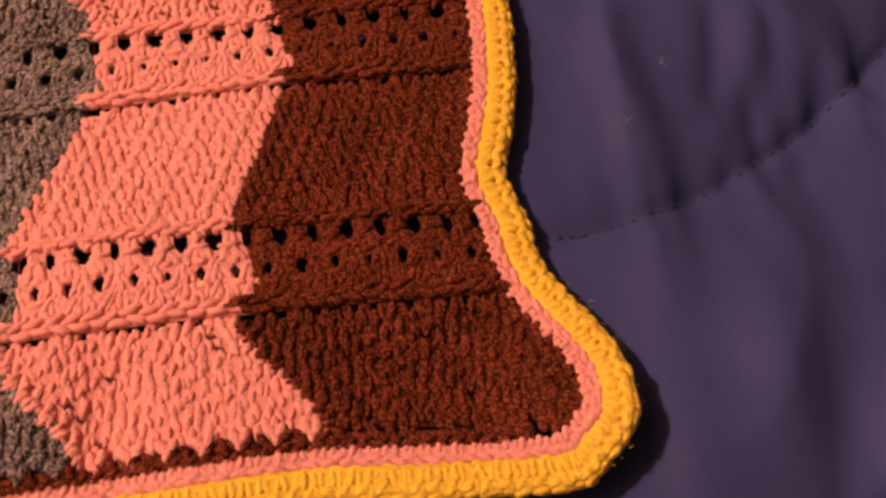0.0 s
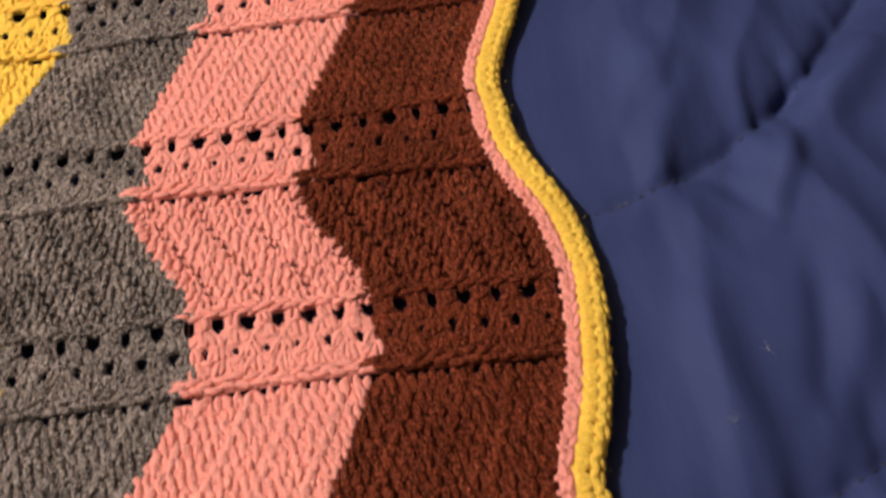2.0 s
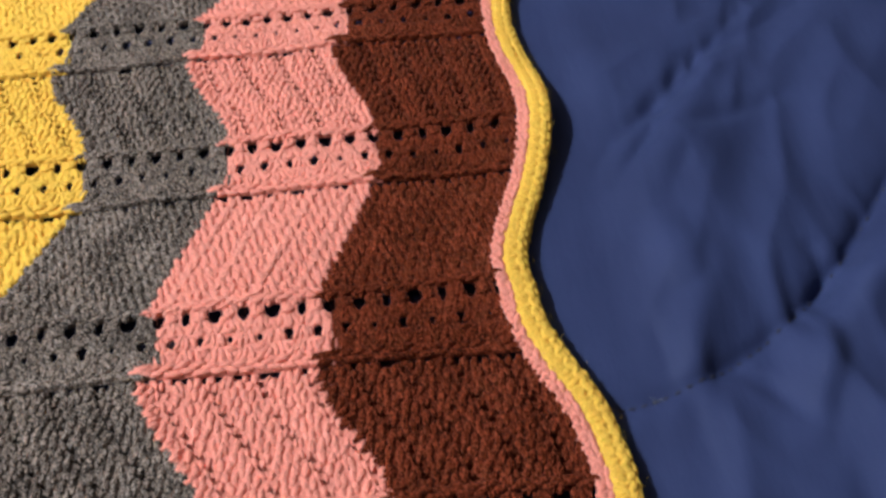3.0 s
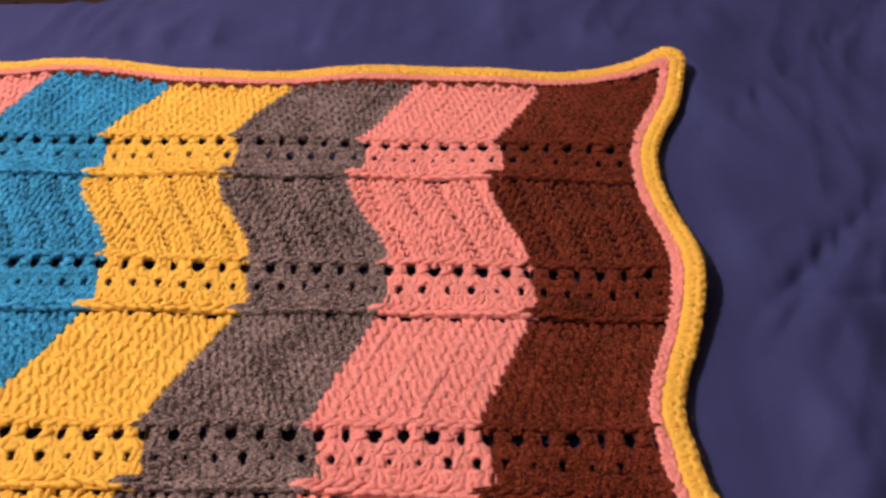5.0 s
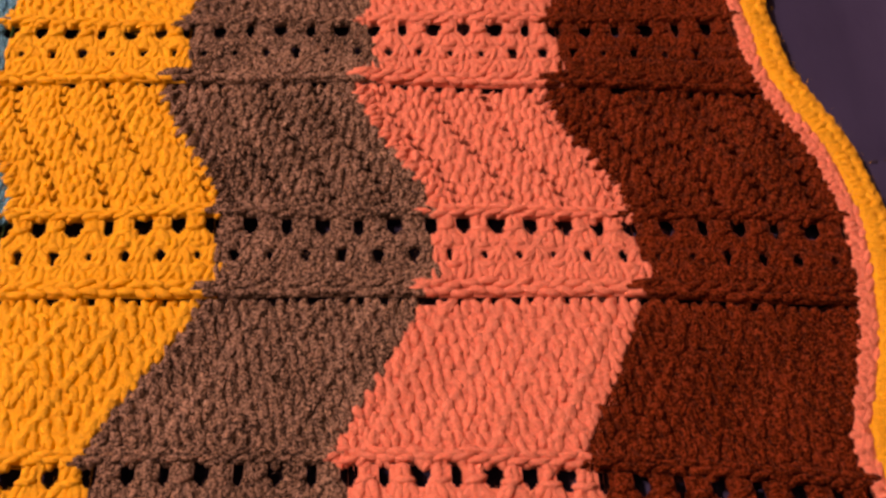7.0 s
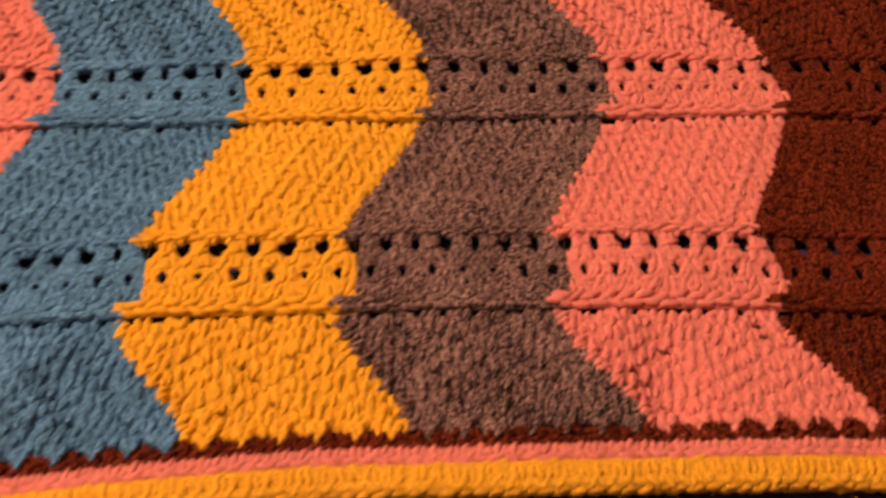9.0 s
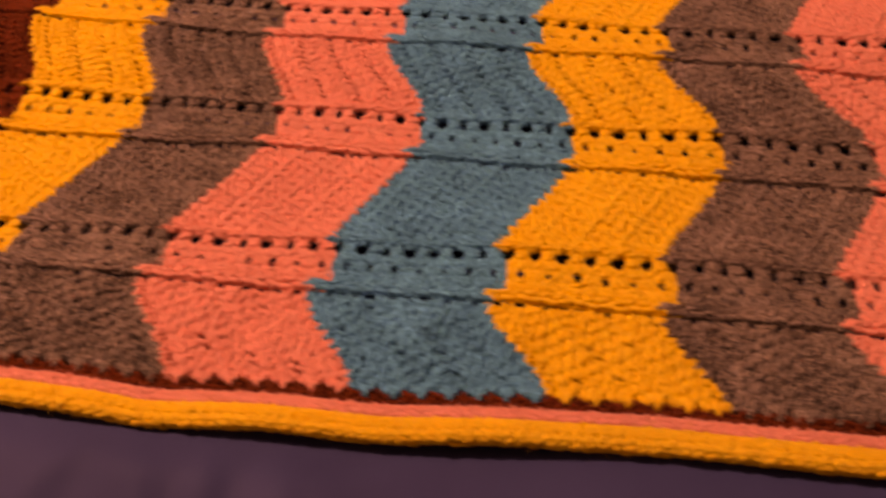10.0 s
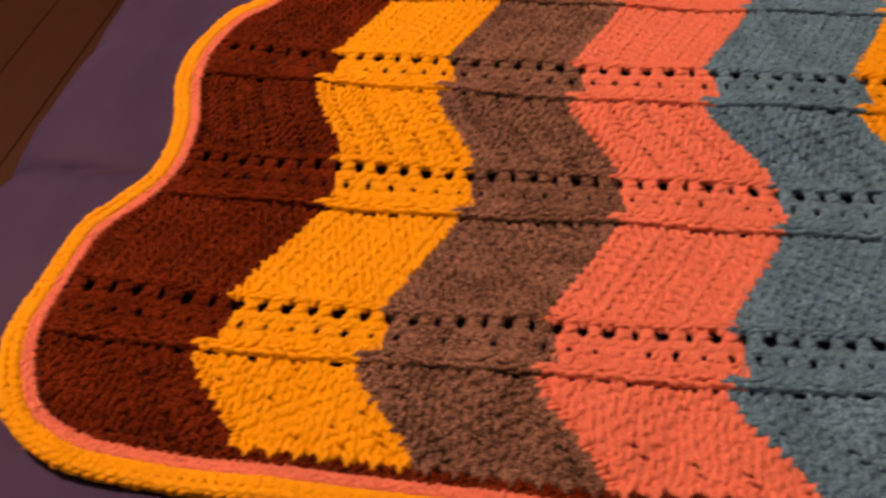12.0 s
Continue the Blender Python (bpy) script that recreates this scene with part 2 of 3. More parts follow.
class Stitches:
    """Collects strands of yarn and backing for one part."""

    def __init__(self):
        self.c, self.a, self.s, self.p = [], [], [], []
        self.verts, self.faces = [], []

    def add(self, x, y, z, angle, length, width, height, pitch=0.0):
        x, y, z, angle, length, width, height, pitch = np.broadcast_arrays(x, y, z, angle, length, width, height, pitch)
        self.c.append(np.column_stack([q.ravel() for q in (x, y, z)]))
        self.a.append(angle.ravel())
        self.p.append(pitch.ravel())
        self.s.append(np.column_stack([q.ravel() for q in (length, width, height)]))

    def sheet(self, fx, us, vs, thick=0.0012, rise=0.0, gap=None, through=True):
        """A closed thin backing over the piece's own coordinates."""
        n, m, base = len(us), len(vs), len(self.verts)
        for layer in (1, 0):
            for v in vs:
                x, y = fx(np.array(us), v)
                z = swell(x, y) + 0.0006 + rise + layer * thick
                self.verts += list(zip(x.tolist(), y.tolist(), z.tolist()))
        q = lambda l, i, j: base + l * n * m + j * n + i
        for j in range(m - 1):
            for i in range(n - 1):
                hole = gap and gap(0.5 * (us[i] + us[i + 1]), 0.5 * (vs[j] + vs[j + 1]))
                if not hole:
                    self.faces.append((q(0, i, j), q(0, i + 1, j), q(0, i + 1, j + 1), q(0, i, j + 1)))
                if not hole or not through:
                    self.faces.append((q(1, i, j), q(1, i, j + 1), q(1, i + 1, j + 1), q(1, i + 1, j)))
        for i in range(n - 1):
            self.faces.append((q(0, i, 0), q(1, i, 0), q(1, i + 1, 0), q(0, i + 1, 0)))
            self.faces.append((q(0, i, m - 1), q(0, i + 1, m - 1), q(1, i + 1, m - 1), q(1, i, m - 1)))
        for j in range(m - 1):
            self.faces.append((q(0, 0, j), q(0, 0, j + 1), q(1, 0, j + 1), q(1, 0, j)))
            self.faces.append((q(0, n - 1, j), q(1, n - 1, j), q(1, n - 1, j + 1), q(0, n - 1, j + 1)))

    def backing(self, name, material):
        me = bpy.data.meshes.new(name)
        me.from_pydata(self.verts, [], self.faces)
        me.uv_layers.new(name="UVMap")
        me.polygons.foreach_set("use_smooth", np.ones(len(me.polygons), dtype=bool))
        me.materials.append(material)
        me.update()
        return me

    def mesh(self, name, material):
        c, a, s, pt = np.vstack(self.c), np.concatenate(self.a), np.vstack(self.s), np.concatenate(self.p)
        n = len(c)
        v = TV[None] * s[:, None, :]
        x = v[:, :, 0] * np.cos(pt)[:, None] - v[:, :, 2] * np.sin(pt)[:, None]
        z = v[:, :, 0] * np.sin(pt)[:, None] + v[:, :, 2] * np.cos(pt)[:, None]
        y = v[:, :, 1] + 0.09 * s[:, 1][:, None] * np.sin(6.28 * TV[None, :, 0] + a[:, None] * 40)
        ca, sa = np.cos(a)[:, None], np.sin(a)[:, None]
        out = np.stack([x * ca - y * sa, x * sa + y * ca, z], 2) + c[:, None, :]
        k = len(TV)
        verts = [tuple(q) for q in out.reshape(-1, 3).tolist()]
        faces = [tuple(i + o for i in f) for o in range(0, n * k, k) for f in TF]
        # loose fibres that stand off the strands: bent slivers
        m = 3 * n
        root, turn, tall = np.repeat(c, 3, 0), rng.uniform(0, 6.283, m), rng.uniform(0.0003, 0.0011, m)
        root = root + np.column_stack([rng.normal(0, 0.0016, m), rng.normal(0, 0.0016, m), np.repeat(s[:, 2], 3) * 0.36])
        way = np.column_stack([np.cos(turn), np.sin(turn), np.zeros(m)])
        across = np.column_stack([-np.sin(turn), np.cos(turn), np.zeros(m)]) * 0.000055
        reach, rise = rng.uniform(0.0010, 0.0026, m)[:, None], np.column_stack([np.zeros(m), np.zeros(m), tall])
        mid, tip = root + 0.5 * reach * way + 0.8 * rise, root + reach * way + rise
        hair = np.stack([root - across, root + across, mid + across, mid - across, tip], 1).reshape(-1, 3)
        verts += [tuple(q) for q in hair.tolist()]
        for o in range(n * k, n * k + 5 * m, 5):
            faces += [(o, o + 1, o + 2, o + 3), (o + 3, o + 2, o + 4)]
        me = bpy.data.meshes.new(name)
        me.from_pydata(verts, [], faces)
        loops = np.empty(len(me.loops), dtype=np.int32)
        me.loops.foreach_get("vertex_index", loops)
        alluv = np.vstack([np.tile(TUV, (n, 1)), np.zeros((5 * m, 2))])
        me.uv_layers.new(name="UVMap").data.foreach_set("uv", alluv[loops].astype(np.float32).ravel())
        me.polygons.foreach_set("use_smooth", np.ones(len(me.polygons), dtype=bool))
        me.materials.append(material)
        me.update()
        return me


def jit(shape, amount):
    return rng.normal(0, amount, shape)


def part(name, me, parent, label=""):
    ob = new(name, me)
    ob.parent = parent
    return tagged(ob, label) if label else ob


def crocheted(name, s, material, parent, label):
    """A piece of crochet: its felted backing as the part, its stitches as one mass on it."""
    ob = part(name, s.backing(name, material), parent, label)
    tagged(part("stitches", s.mesh("stitches", material), ob), kind="stuff")


def piece(c, bottom, top, lo, hi, shift=0.0):
    """Coordinates of the piece of colour column c between two joins: u from its one side to the other, v upwards."""
    def at(u, v):
        u, v = np.broadcast_arrays(np.asarray(u, float), np.asarray(v, float))
        mid = 0.5 * ((lo[c] if c < 8 else -0.75) + (lo[c - 1] if c > 0 else 0.03))
        y = join_y(bottom, mid) + (join_y(top, mid) - join_y(bottom, mid)) * v
        for _ in range(2):
            xl, xr = border_x(c + 1, lo, hi, v, y, shift), border_x(c, lo, hi, v, y, shift)
            x = xl + (xr - xl) * u
            yb, yt = join_y(bottom, x), join_y(top, x)
            y = yb + (yt - yb) * v
        return x, y
    return at


def chevron_block(c, bottom, top, lo, hi, leans):
    """Solid crochet: rows of paired legs along the slanted colour change, every third row a ridge or a line of pits."""
    s = Stitches()
    at = piece(c, bottom, top, lo, hi)
    x0, y0 = at(0.5, 0.0)
    x1, y1 = at(0.5, 1.0)
    slant = math.atan2(y1 - y0, x1 - x0)
    rows = max(6, round((at(1.0, 0.5)[0] - at(0.0, 0.5)[0]) / 0.0069))
    count = max(6, round(math.hypot(x1 - x0, y1 - y0) / 0.0063))
    full = 1.0 if top == "6" else 0.987
    dark = c in (0, 2, 4, 6, 8)
    open_pit = rng.random((rows + 1, count + 3)) < (0.35 if bottom == "0" else 0.9)

    def pit(u, v):
        """The small openings between the stitches of every third row."""
        i = int(u * rows)
        g = v / full * count - 0.36 - 0.42 * (i % 2) + 0.5
        return (i + c) % 3 == 2 and abs(u * rows - i - 0.5) < 0.30 and abs(g - round(g)) < 0.27 and 0 < g < count and open_pit[i, round(g)]

    across, tall = (3 * rows, 2 * count) if leans < 0 else (6 * rows, 5 * count)
    s.sheet(at, np.linspace(0.006, 0.994, across), np.linspace(0.02, 0.985 * full, tall), 0.0026, 0.0001 if dark else 0.0005, pit if leans > 0 else None, False)
    i, j = np.meshgrid(np.arange(rows), np.arange(count), indexing="ij")
    third = (i + c) % 3 == 2
    loose = 0.05 if leans < 0 else 0.07
    tilt = 0.30 if leans < 0 else 0.06
    # the two legs of every stitch, open at the top, so that a small slit stays between stitches
    for leg in (-1, 1):
        k = i.ravel()
        pits = third.ravel() & (leans > 0)
        u = (k + 0.5 + leg * 0.245 + jit(k.shape, loose)) / rows
        v = (j.ravel() + 0.36 + 0.42 * (k % 2) + jit(k.shape, loose)) / count * full
        u, v = np.clip(u, 0.0, 1.0), v % full
        x, y = at(u, v)
        z = swell(x, y) + 0.0033 - 0.0003 * pits + jit(k.shape, 0.0002)
        angle = math.pi / 2 + tilt - leg * np.where(pits, 0.24, 0.19) + jit(k.shape, 0.12)
        s.add(x, y, z, angle, np.where(pits, 0.0052, 0.0071) + jit(k.shape, 0.0005), np.where(pits, 0.0028, 0.0038) + jit(k.shape, 0.0002), 0.0036, jit(k.shape, 0.12))
    # short loops that close the feet of the stitches
    keep = ~third
    k = i[keep]
    u = np.clip((k + 0.5 + jit(k.shape, 0.08)) / rows, 0, 1)
    x, y = at(u, (j[keep] + 0.92 + 0.42 * (k % 2) + jit(k.shape, 0.08)) / count % 1.0 * full)
    s.add(x, y, swell(x, y) + 0.0030, math.pi / 2 + tilt + 0.5 + jit(k.shape, 0.3), 0.0046, 0.0036, 0.0034, jit(k.shape, 0.1))
    if leans < 0:
        # smooth ridges that run along the slant
        k = i[third]
        x, y = at(np.clip((k + 0.55 + jit(k.shape, 0.05)) / rows, 0, 1), (j[third] + 0.5 + jit(k.shape, 0.06)) / count * full)
        s.add(x, y, swell(x, y) + 0.0035, slant + 0.14 + jit(k.shape, 0.12), 0.0092 + jit(k.shape, 0.0008), 0.0050, 0.0034)
    # stitch ends that reach unevenly over the colour change
    if c > 0:
        n = round(1.5 * count)
        v = (np.arange(n) + 0.5 + jit(n, 0.2)) / n
        x, y = at(np.ones(n), v * full)
        s.add(x - 0.0010 + jit(n, 0.0007), y, swell(x, y) + 0.0033, (math.pi / 2 + 0.30 if leans < 0 else 1.25) + jit(n, 0.25), 0.0062, 0.0034, 0.0036)
    # looped ends along the other colour change
    if c < 8 and leans > 0:
        n = count
        v = (np.arange(n) + 0.5 + jit(n, 0.12)) / count * full
        x, y = at(np.zeros(n), v)
        for k in (-1, 1):
            s.add(x + 0.0018 + jit(n, 0.0006), y + k * 0.0012, swell(x, y) + 0.0040, 0.40 + 0.14 * k + jit(n, 0.15), 0.0064 + jit(n, 0.0006), 0.0030, 0.0034, jit(n, 0.1))
    # loose stitches that fill the rounded corners of the brown ends
    corners = {(0, "0"): (.022, .062, .056, .100), (8, "0"): (-.752, -.700, .050, .095), (0, "6"): (.025, .075, .615, .660), (8, "6"): (-.735, -.685, .615, .655)}
    for where in (bottom, top):
        if (c, where) in corners:
            xa, xb, ya, yb = corners[(c, where)]
            x, y = rng.uniform(xa, xb, 260), rng.uniform(ya, yb, 260)
            clear = np.min(np.hypot(x[:, None] - EDGE[None, ::4, 0], y[:, None] - EDGE[None, ::4, 1]), axis=1)
            x, y = x[clear > 0.0188], y[clear > 0.0188]
            s.add(x, y, swell(x, y) + 0.0022, rng.uniform(0.9, 2.2, len(x)), 0.0066, 0.0044, 0.0036)
    # the chain along the lower join, which runs on as a tip past the colour change
    if bottom != "0":
        tips = TIP[bottom]
        xa = tips[c] + 0.0042 if c < 8 else at(0.0, 0.02)[0] + 0.004
        xb = tips[c - 1] + 0.0015 if c else at(1.0, 0.02)[0] - 0.004
        n = max(4, round((xb - xa) / 0.0060))
        x = np.linspace(xa, xb, n) + jit(n, 0.0003)
        for k, dy in ((0, 0.0022), (1, 0.0044)):
            y = join_y(bottom, x) + dy + 0.0004 * np.sin(x * 430 + c)
            s.add(x + k * 0.003, y + jit(n, 0.0002), swell(x, y) + 0.0043, 0.20 - 0.30 * k + jit(n, 0.1), 0.0088, 0.0031, 0.0034)
    else:
        teeth(s, at, lo, c, "0", 1)
    if top == "6":
        teeth(s, at, hi, c, "6", -1)
    return s


def teeth(s, at, ends, c, where, up):
    """Points of the block's yarn that reach over the brown trim of the short hems."""
    if c in (0, 8):
        return
    xa, xb = ends[c], ends[c - 1]
    n = max(4, round((xb - xa) / 0.0128))
    x = xa + (np.arange(n) + 0.55) / n * (xb - xa)
    y = join_y(where, x)
    for k in (-1, 1):
        s.add(x + k * 0.0016, y + up * 0.0012 + jit(n, 0.0004), swell(x, y) + 0.0047, math.pi / 2 - k * up * 0.42 + jit(n, 0.16), 0.0066 + jit(n, 0.0006), 0.0042, 0.0036)
    s.add(x, y - up * 0.0010, swell(x, y) + 0.0046, math.pi / 2 + jit(n, 0.1), 0.0056, 0.0034, 0.0034)


PITCH = 0.0131


def lace_block(c, bottom, top):
    """Open strip: a row of large holes under the upper join, crossed posts, smaller holes, fans and a chain."""
    s, odd = Stitches(), bottom[0] in "135"
    at = piece(c, bottom, top, [q + (0.0132 if odd else 0.0120) for q in TIP[bottom]], [q + (0.0098 if odd else 0.0068) for q in TIP[top]])
    xa, xb = at(0.0, 0.5)[0], at(1.0, 0.5)[0]
    n = max(4, round((xb - xa) / PITCH))
    cell = 1.0 / n
    k = np.arange(n)
    wide, tall, slit = np.where((np.arange(n + 2) + c) % 2, 1.12, 0.74) * rng.uniform(0.85, 1.12, n + 2), rng.uniform(0.3, 1.15, n + 2) * (1.0 if c < 5 else 0.75), rng.random(2 * n + 2)

    def gap(u, v):
        """The large holes under the upper join, the smaller ones midway, slits over the lower join."""
        g = u / cell
        near, which = abs(g - round(g)), int(round(g))
        if v > 0.79:
            return near < (0.21 if c in (0, 2, 6, 8) else 0.26) * wide[which] * min(1.0, (v - 0.76) / 0.10)
        if 0.44 < v < 0.64:
            return abs(g - int(g) - 0.5) / 0.25 + abs(v - 0.54) / 0.11 < tall[int(g)] + 0.15
        if 0.14 < v < 0.22:
            return slit[int(g)] > 0.72 and abs(g - int(g) - 0.5) < 0.15
        return False

    s.sheet(at, np.linspace(0.0, 1.0, 14 * n + 1), np.concatenate([[0.045, 0.08, 0.12, 0.145, 0.215, 0.33], np.linspace(0.43, 0.65, 8), np.linspace(0.70, 1.0, 11)]), 0.0014, 0.0021, gap)

    def put(u, v, angle, length, width, z=0.0034, pitch=0.0):
        u, v, angle = np.broadcast_arrays(u, v, angle)
        inside = (u > -0.006) & (u < 1.006)
        u, angle = u[inside], angle[inside]
        x, y = at(u, v[inside])
        m = u.shape
        s.add(x + jit(m, 0.0004), y + jit(m, 0.0004), swell(x, y) + z + jit(m, 0.0002), angle + jit(m, 0.12), length + jit(m, 0.0004), width, 0.0036, pitch)

    centre, holes = (k + 0.5) * cell, np.arange(1, n) * cell
    # posts under the upper join, in clusters between the holes
    for off, lean in ((-0.25, 0.45), (-0.08, 0.14), (0.09, -0.12), (0.25, -0.45)):
        put(centre + off * cell, np.full(n, 0.76), math.pi / 2 - lean, 0.0092, 0.0040)
    for off in (-0.08, 0.08):
        put(centre + off * cell, np.full(n, 0.94), math.pi / 2 + off, 0.0066, 0.0036, 0.0034)
    put(holes - 0.10 * cell, np.full(n - 1, 0.70), math.pi / 2 - 0.3, 0.0062, 0.0036, 0.0031)
    put(holes + 0.10 * cell, np.full(n - 1, 0.70), math.pi / 2 + 0.3, 0.0062, 0.0036, 0.0031)
    put(centre, np.full(n, 0.86), 0.2, 0.0080, 0.0034, 0.0042)
    # crossed legs round the smaller holes
    for off, lean in ((-0.24, 0.50), (0.24, -0.50), (-0.08, 0.2), (0.08, -0.2)):
        put(np.arange(n + 1) * cell + off * cell, np.full(n + 1, 0.55), math.pi / 2 - lean, 0.0086, 0.0037)
    put(centre, np.full(n, 0.67), 0.0, 0.0066, 0.0036, 0.0034)
    put(centre, np.full(n, 0.41), 0.0, 0.0072, 0.0036, 0.0036)
    for off, lean in ((-0.40, 0.5), (-0.20, 0.3), (0.0, 0.0), (0.20, -0.3), (0.40, -0.5)):
        put((np.arange(n + 1) + off) * cell, np.full(n + 1, 0.34), math.pi / 2 - lean, 0.0086, 0.0037)
    for off in (-0.33, 0.33):
        put(centre + off * cell, np.full(n, 0.24), math.pi / 2 + 0.5 * off, 0.0066, 0.0038, 0.0032)
    # the chain along the lower join, with its tip past the colour change
    xs = TIP[bottom][c] + 0.0016 if c < 8 else at(0.0, 0.1)[0] + 0.003
    xe = TIP[bottom][c - 1] + 0.002 if c else at(1.0, 0.1)[0] - 0.006
    m = max(4, round((xe - xs) / 0.0064))
    x = np.linspace(xs + 0.003, xe, m)
    for row, dy in ((0, 0.0066), (1, 0.0036)):
        y = join_y(bottom, x) + dy + 0.0005 * np.sin(x * 390 + c)
        s.add(x + row * 0.003, y + jit(m, 0.0003), swell(x, y) + 0.0045, 0.26 - 0.40 * row + jit(m, 0.12), 0.0094, 0.0038, 0.0036)
    if c < 8:
        y = join_y(bottom, xs)
        s.add(xs + 0.0036 + 0.002 * np.arange(2), y + 0.0052 + 0.0016 * np.arange(2), swell(xs, y) + 0.0048, 0.12, 0.0104, 0.0038, 0.0038)
    # short ties across the lower join
    tie = np.sort(rng.choice(m, max(2, int(m * (0.55 if bottom[0] in "24" else 0.8))), replace=False))
    y = join_y(bottom, x[tie])
    s.add(x[tie], y + 0.0001, swell(x[tie], y) + 0.0021, math.pi / 2 + jit(len(tie), 0.3), 0.0066, 0.0046, 0.0028)
    # long strands between the holes of the upper join
    y = join_y(top, at(centre, np.full(n, 1.0))[0])
    x = at(centre, np.full(n, 1.0))[0]
    s.add(x, y - 0.0005, swell(x, y) + 0.0022, math.pi / 2 + jit(n, 0.2), 0.0062, 0.0048, 0.0028)
    return s


COLOURS = [("brown", BROWN), ("salmon", SALMON), ("taupe", GREY), ("yellow", YELLOW), ("blue", BLUE), ("salmon", SALMON), ("taupe", GREY), ("yellow", YELLOW), ("brown", BROWN)]
TINT = {"brown": "dark brown yarn", "salmon": "salmon pink yarn", "taupe": "heathered grey-brown yarn", "yellow": "golden yellow yarn", "blue": "slate blue yarn"}

blanket = tagged(new("crochet_blanket"), "crocheted blanket in brown, salmon, grey, yellow and blue chevrons", "blanket")
PANELS = [("0", "1l", 1), ("1u", "2l", -1), ("2u", "3l", 1), ("3u", "4l", -1), ("4u", "5l", 1), ("5u", "6", -1)]
for bottom, top, leans in PANELS:
    lo = FOOT if bottom == "0" else [q + (0.0022 if leans < 0 else 0.0095) for q in TIP[bottom]]
    hi = HEAD if top == "6" else [q + (0.0060 if leans < 0 else 0.0038) for q in TIP[top]]
    for c, (tone, material) in enumerate(COLOURS):
        crocheted("chevron_block", chevron_block(c, bottom, top, lo, hi, leans), material, blanket, TINT[tone])
for number in (1, 2, 3, 4, 5):
    for c, (tone, material) in enumerate(COLOURS):
        crocheted("lace_block", lace_block(c, f"{number}l", f"{number}u"), material, blanket, TINT[tone] + " in open stitches")


ROUND = int(np.sum(np.linalg.norm(np.diff(EDGE, axis=0), axis=1)) / 0.0058)  # stitches round the hem


def along(by, phase=0.0, count=ROUND):
    """Even stations on the hem, set in from its outer line, with the way it runs."""
    q = inward(EDGE, by)
    at = ((np.arange(count) + phase) / count * len(q)) % len(q)
    x, y = (np.interp(at, np.arange(len(q) + 1), np.append(q[:, i], q[0, i])) for i in (0, 1))
    dx, dy = np.roll(x, -1) - np.roll(x, 1), np.roll(y, -1) - np.roll(y, 1)
    return x, y, np.arctan2(dy, dx)


def band(outer, inner):
    """Coordinates of a band inside the hem: u round it, v inwards."""
    a, b = inward(EDGE, outer), inward(EDGE, inner)
    run = np.linspace(0, 1, len(a) + 1)

    def at(u, v):
        q = [np.interp(u, run, np.append(p[:, i], p[0, i])) for p in (a, b) for i in (0, 1)]
        return q[0] + (q[2] - q[0]) * v, q[1] + (q[3] - q[1]) * v
    return at


